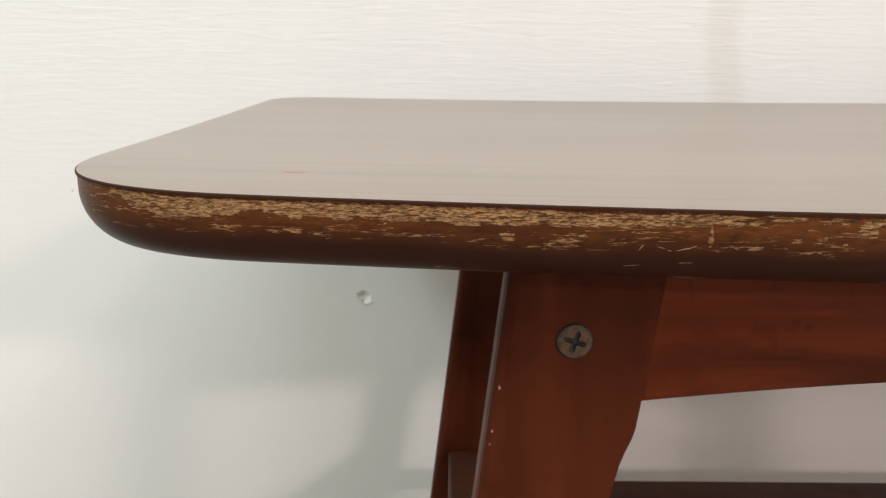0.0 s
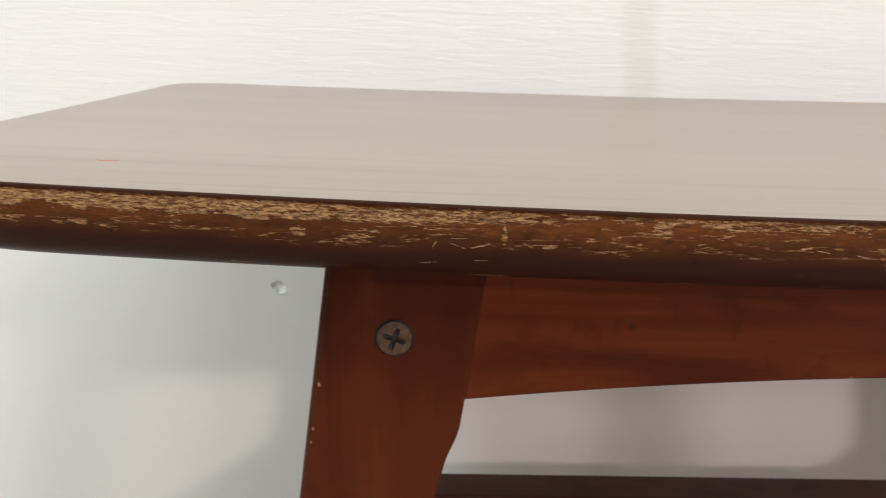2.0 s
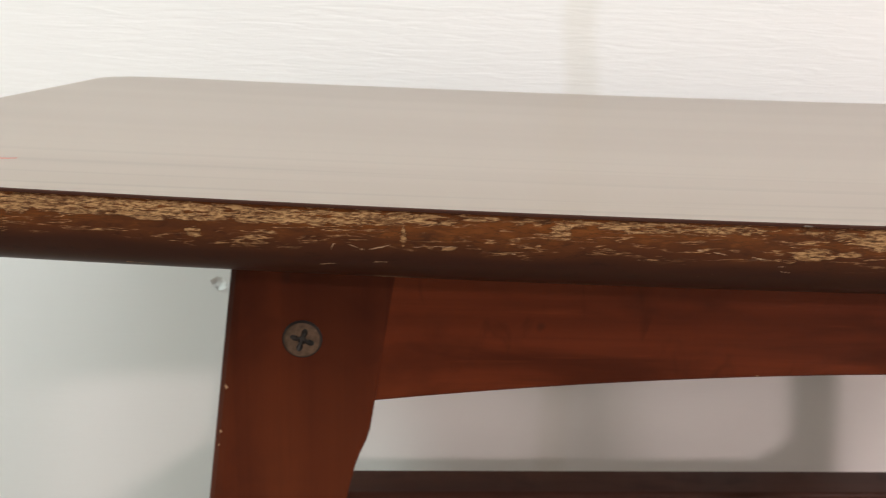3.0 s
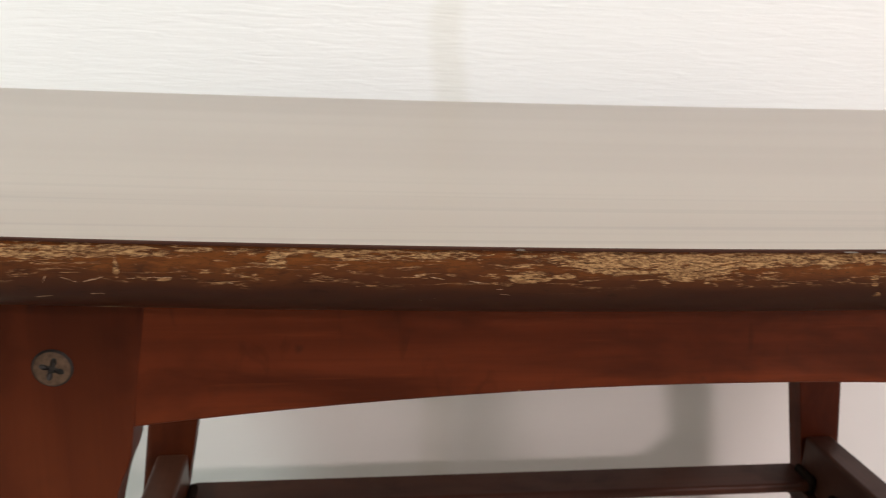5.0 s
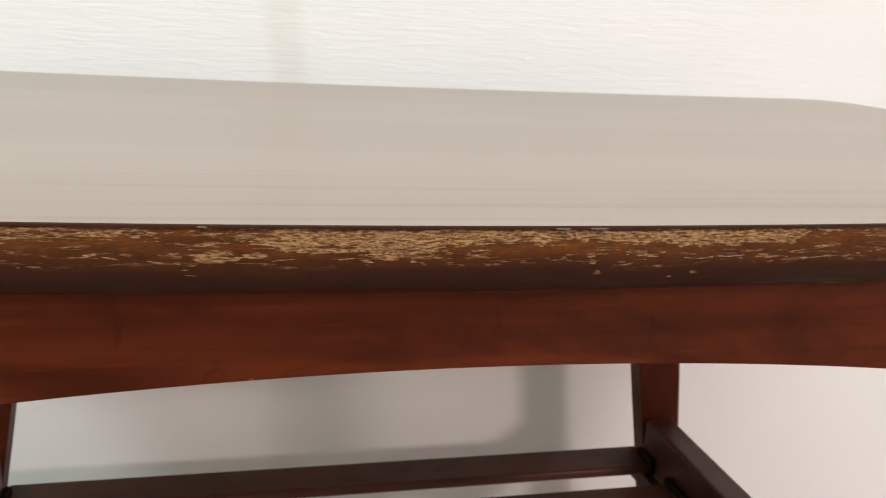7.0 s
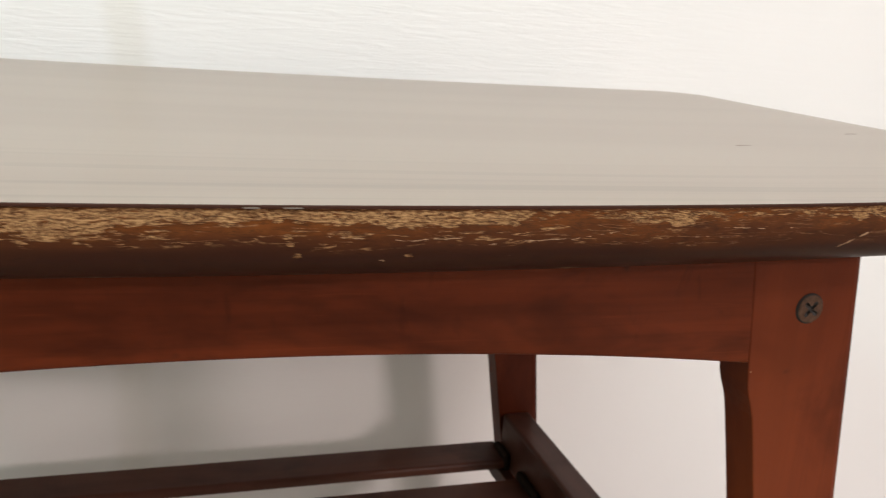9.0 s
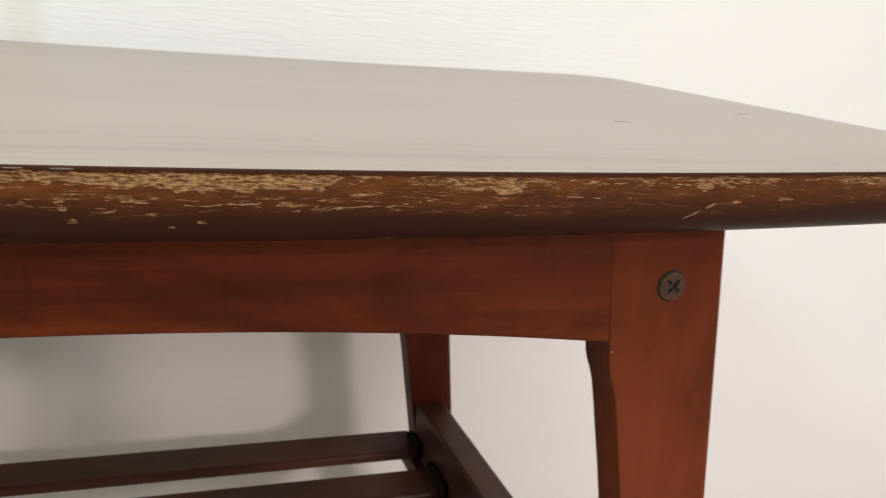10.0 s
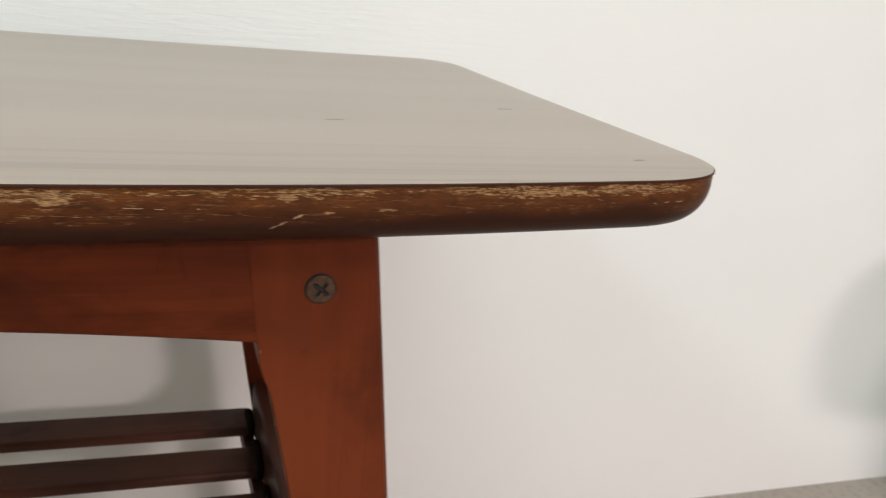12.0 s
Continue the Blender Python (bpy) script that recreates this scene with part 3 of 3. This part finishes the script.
def curve_points(x, y, length, bow, lean=0.0, n=9):
    return [(x + length * (k / n - 0.5), y + bow * math.sin(math.pi * k / n) + lean * (k / n - 0.5)) for k in range(n + 1)]


part("crayon_stroke", stroke(curve_points(-0.3605, 0.0155, 0.0078, -0.0010, 0.001), 0.0011, 0.00015), CRAYON, tabletop, "small red crayon stroke")
for x, y, length in ((0.277, 0.0930, 0.010), (0.3946, 0.1466, 0.010), (0.4086, 0.0080, 0.007)):
    part("scuff", stroke(curve_points(x, y, length, 0.0008, 0.0015), 0.0016, 0.00015), SCUFF, tabletop, "short dark scuff")


def splinter(length, high, deep):
    """A broken flake of laminate that stands up at the rim."""
    bm = bmesh.new()
    n = 7
    low, top = [], []
    for k in range(n + 1):
        t = k / n
        x = length * (t - 0.5)
        h = high * (0.25 + 0.75 * math.sin(math.pi * t)) * (0.7 + 0.3 * math.sin(t * 17))
        low.append(bm.verts.new((x, -0.0006, -0.0004)))
        top.append(bm.verts.new((x * 0.92, -0.0009 - deep * math.sin(math.pi * t), h - 0.0004)))
    back = [bm.verts.new((v.co.x, 0.0016, 0.00012)) for v in top]
    for k in range(n):
        bm.faces.new((low[k], low[k + 1], top[k + 1], top[k]))
        bm.faces.new((top[k], top[k + 1], back[k + 1], back[k]))
    bmesh.ops.recalc_face_normals(bm, faces=bm.faces[:])
    return bm


for x, length, high in ((-0.100, 0.0030, 0.00040), (0.009, 0.0052, 0.00010), (0.021, 0.0064, 0.00012)):
    chip = part("laminate_chip", splinter(length, high, 0.0006), FLAKE, tabletop, "pale broken flake of laminate")
    chip.matrix_world = pose(x, near_edge(x), TOP + lift(x) - 0.0004, 0, 0, math.degrees(math.atan(0.226 * x)))


# thin splits in the varnish of the near edge: from x, drop to x, drop, and width (mm but for x)
SPLITS = ((-0.2399, 7.4, -0.2435, 14.4, 0.45), (-0.2383, 12.2, -0.2332, 13.7, 0.40), (-0.2332, 13.7, -0.2256, 11.8, 0.45), (-0.2219, 12.4, -0.2010, 10.9, 0.35), (-0.1911, 12.5, -0.1816, 14.5, 0.40),
          (-0.1334, 9.4, -0.1229, 10.8, 0.35), (-0.1181, 10.8, -0.1110, 11.8, 0.45), (-0.1091, 13.5, -0.1042, 14.2, 0.35), (-0.1064, 15.8, -0.0971, 17.3, 0.25), (0.0316, 9.5, 0.0561, 11.3, 0.50),
          (0.0561, 11.3, 0.0754, 10.4, 0.40), (0.0839, 13.1, 0.0888, 12.6, 0.40), (0.0929, 11.9, 0.1119, 11.4, 0.35), (0.1119, 11.6, 0.1305, 8.9, 0.45), (0.1721, 8.1, 0.2072, 9.3, 0.35),
          (0.2272, 17.8, 0.2398, 11.4, 0.95), (0.1608, 11.4, 0.1668, 11.6, 0.35), (0.3659, 7.7, 0.3751, 9.9, 0.40), (0.3947, 10.5, 0.4132, 9.7, 0.50))
LIP_SPLITS = ((-0.2306, 24.7, -0.2189, 24.6, 0.30), (-0.2030, 24.2, -0.2005, 24.1, 0.40), (-0.1705, 24.8, -0.1618, 24.7, 0.25), (0.1146, 24.4, 0.1211, 24.7, 0.40), (-0.1303, 18.8, -0.1255, 17.9, 0.22),
              (-0.2487, 19.7, -0.2419, 19.4, 0.22), (-0.2305, 18.1, -0.2256, 17.9, 0.22), (-0.3130, 23.0, -0.2990, 23.4, 0.30), (-0.0360, 24.5, -0.0250, 24.3, 0.25), (0.0480, 18.2, 0.0505, 18.6, 0.35))


def rim_point(x, drop):
    """A place on the near edge, a hair in front of its skin."""
    k = next(i for i in range(1, len(PROFILE)) if PROFILE[i][1] >= drop or i == len(PROFILE) - 1)
    (i0, d0), (i1, d1) = PROFILE[k - 1], PROFILE[k]
    inset = i0 + (i1 - i0) * (drop - d0) / (d1 - d0)
    return Vector((x, near_edge(x) + inset - 0.00006, TOP + lift(x) - drop - 0.00004))


def split(x0, d0, x1, d1, width, seed):
    """A broken, wandering line of bare board along the edge."""
    bm = bmesh.new()
    long = math.hypot((x1 - x0) * 1000, d1 - d0)
    n = max(6, int(long / 0.35))
    rows = []
    for k in range(n + 1):
        t = k / n
        off = 0.40 * noise.noise((t * long * 0.22, seed, 0.3)) + 0.14 * noise.noise((t * long * 1.3, seed, 4.3))
        w = width * 0.42 * (0.25 + 1.6 * abs(noise.noise((t * long * 0.8, seed, 9.1)))) * min(1.0, 6 * min(t, 1 - t) + 0.15)
        gap = noise.noise((t * long * 0.35, seed, 6.6)) < -0.12
        x, d = x0 + (x1 - x0) * t, d0 + (d1 - d0) * t
        steep = abs(d1 - d0) > abs(x1 - x0) * 700
        if steep:
            pair = [(x + (off - w) / 1000, d), (x + (off + w) / 1000, d)]
        else:
            pair = [(x, d + off - w), (x, d + off + w)]
        rows.append(None if gap else [bm.verts.new(rim_point(px, pd / 1000)) for px, pd in pair])
    for a, b in zip(rows, rows[1:]):
        if a and b:
            bm.faces.new((a[0], b[0], b[1], a[1]))
    return bm


BOARD = plain_paint("bare chipboard", (0.37, 0.245, 0.145), 0.7, 0.2)
for seed, line in enumerate(SPLITS + LIP_SPLITS):
    thin = line[:4] + (line[4] * (1.25 if seed < len(SPLITS) else 1.9),)
    part("varnish_split", split(*thin, seed * 3.7), BOARD, tabletop, "thin pale split in the varnish")


def nick(size):
    """A small knock in the stain that shows bare wood."""
    bm = bmesh.new()
    rim = []
    for k in range(9):
        a = 2 * math.pi * k / 9
        q = 0.7 + 0.3 * math.sin(3.1 * k + size * 900)
        rim.append(bm.verts.new((size * 0.45 * q * math.cos(a), 0.0, size * q * math.sin(a))))
    peak = bm.verts.new((0, -0.00025, 0))
    for k in range(9):
        bm.faces.new((rim[k], rim[(k + 1) % 9], peak))
    bmesh.ops.recalc_face_normals(bm, faces=bm.faces[:])
    return bm


BARE = plain_paint("bare pale wood", (0.33, 0.20, 0.10), 0.6)
legs = [ob for ob in table.children if ob.name.startswith("leg")]
for which, x, z, size in ((0, -0.2836, 0.5033, 0.0015), (0, -0.2860, 0.4855, 0.0011), (0, -0.2868, 0.4800, 0.0008), (1, 0.2312, 0.4940, 0.0009)):
    mark = part("bare_nick", nick(size), BARE, legs[which], "bare pale nick in the stain")
    mark.matrix_world = pose(x, -0.0001 if which else 0.0002, z)


# ---- added by the wall, unseen: a made-up stool that casts the shade there ----
def cushion(radius, low, high, n=40):
    bm = bmesh.new()
    loops = []
    for r, z in ((0.86, 0.0), (0.97, 0.12), (1.0, 0.4), (0.99, 0.7), (0.92, 0.92), (0.7, 1.0), (0.3, 1.04)):
        loops.append([bm.verts.new((radius * r * math.cos(2 * math.pi * k / n), radius * r * math.sin(2 * math.pi * k / n), low + (high - low) * z)) for k in range(n)])
    for a, b in zip(loops, loops[1:]):
        for k in range(n):
            bm.faces.new((a[k], a[(k + 1) % n], b[(k + 1) % n], b[k]))
    bm.faces.new(loops[0][::-1])
    bm.faces.new(loops[-1])
    return bm


STOOL_PAD = plain_paint("teal vinyl", (0.10, 0.22, 0.21), 0.45)
stool = thing("shade_stool", (1.37, 0.17, 0), "made-up round stool, unseen, added to cast shade on the wall", "stool")
part("seat", cushion(0.19, 0.335, 0.47), STOOL_PAD, stool, "padded teal seat that casts the shade", True)
part("column", cushion(0.024, 0.02, 0.34, 20), METAL, stool)
part("base", cushion(0.15, 0.0, 0.028), METAL, stool, "", True)

pin = mesh_object("pin_hole", nick(0.0016), plain_paint("dark pin hole", (0.03, 0.028, 0.025), 0.8))
pin.parent = bpy.data.objects["wall_north"]
pin.matrix_world = pose(-0.6623, NORTH - 0.0003, 0.4876)

front_apron = [ob for ob in table.children if ob.name.startswith("apron")][0]
mark = part("bare_nick", nick(0.0011), BARE, front_apron, "bare pale nick in the stain")
mark.matrix_world = pose(-0.0858, 0.0006, 0.5097, 0, 70, 0)
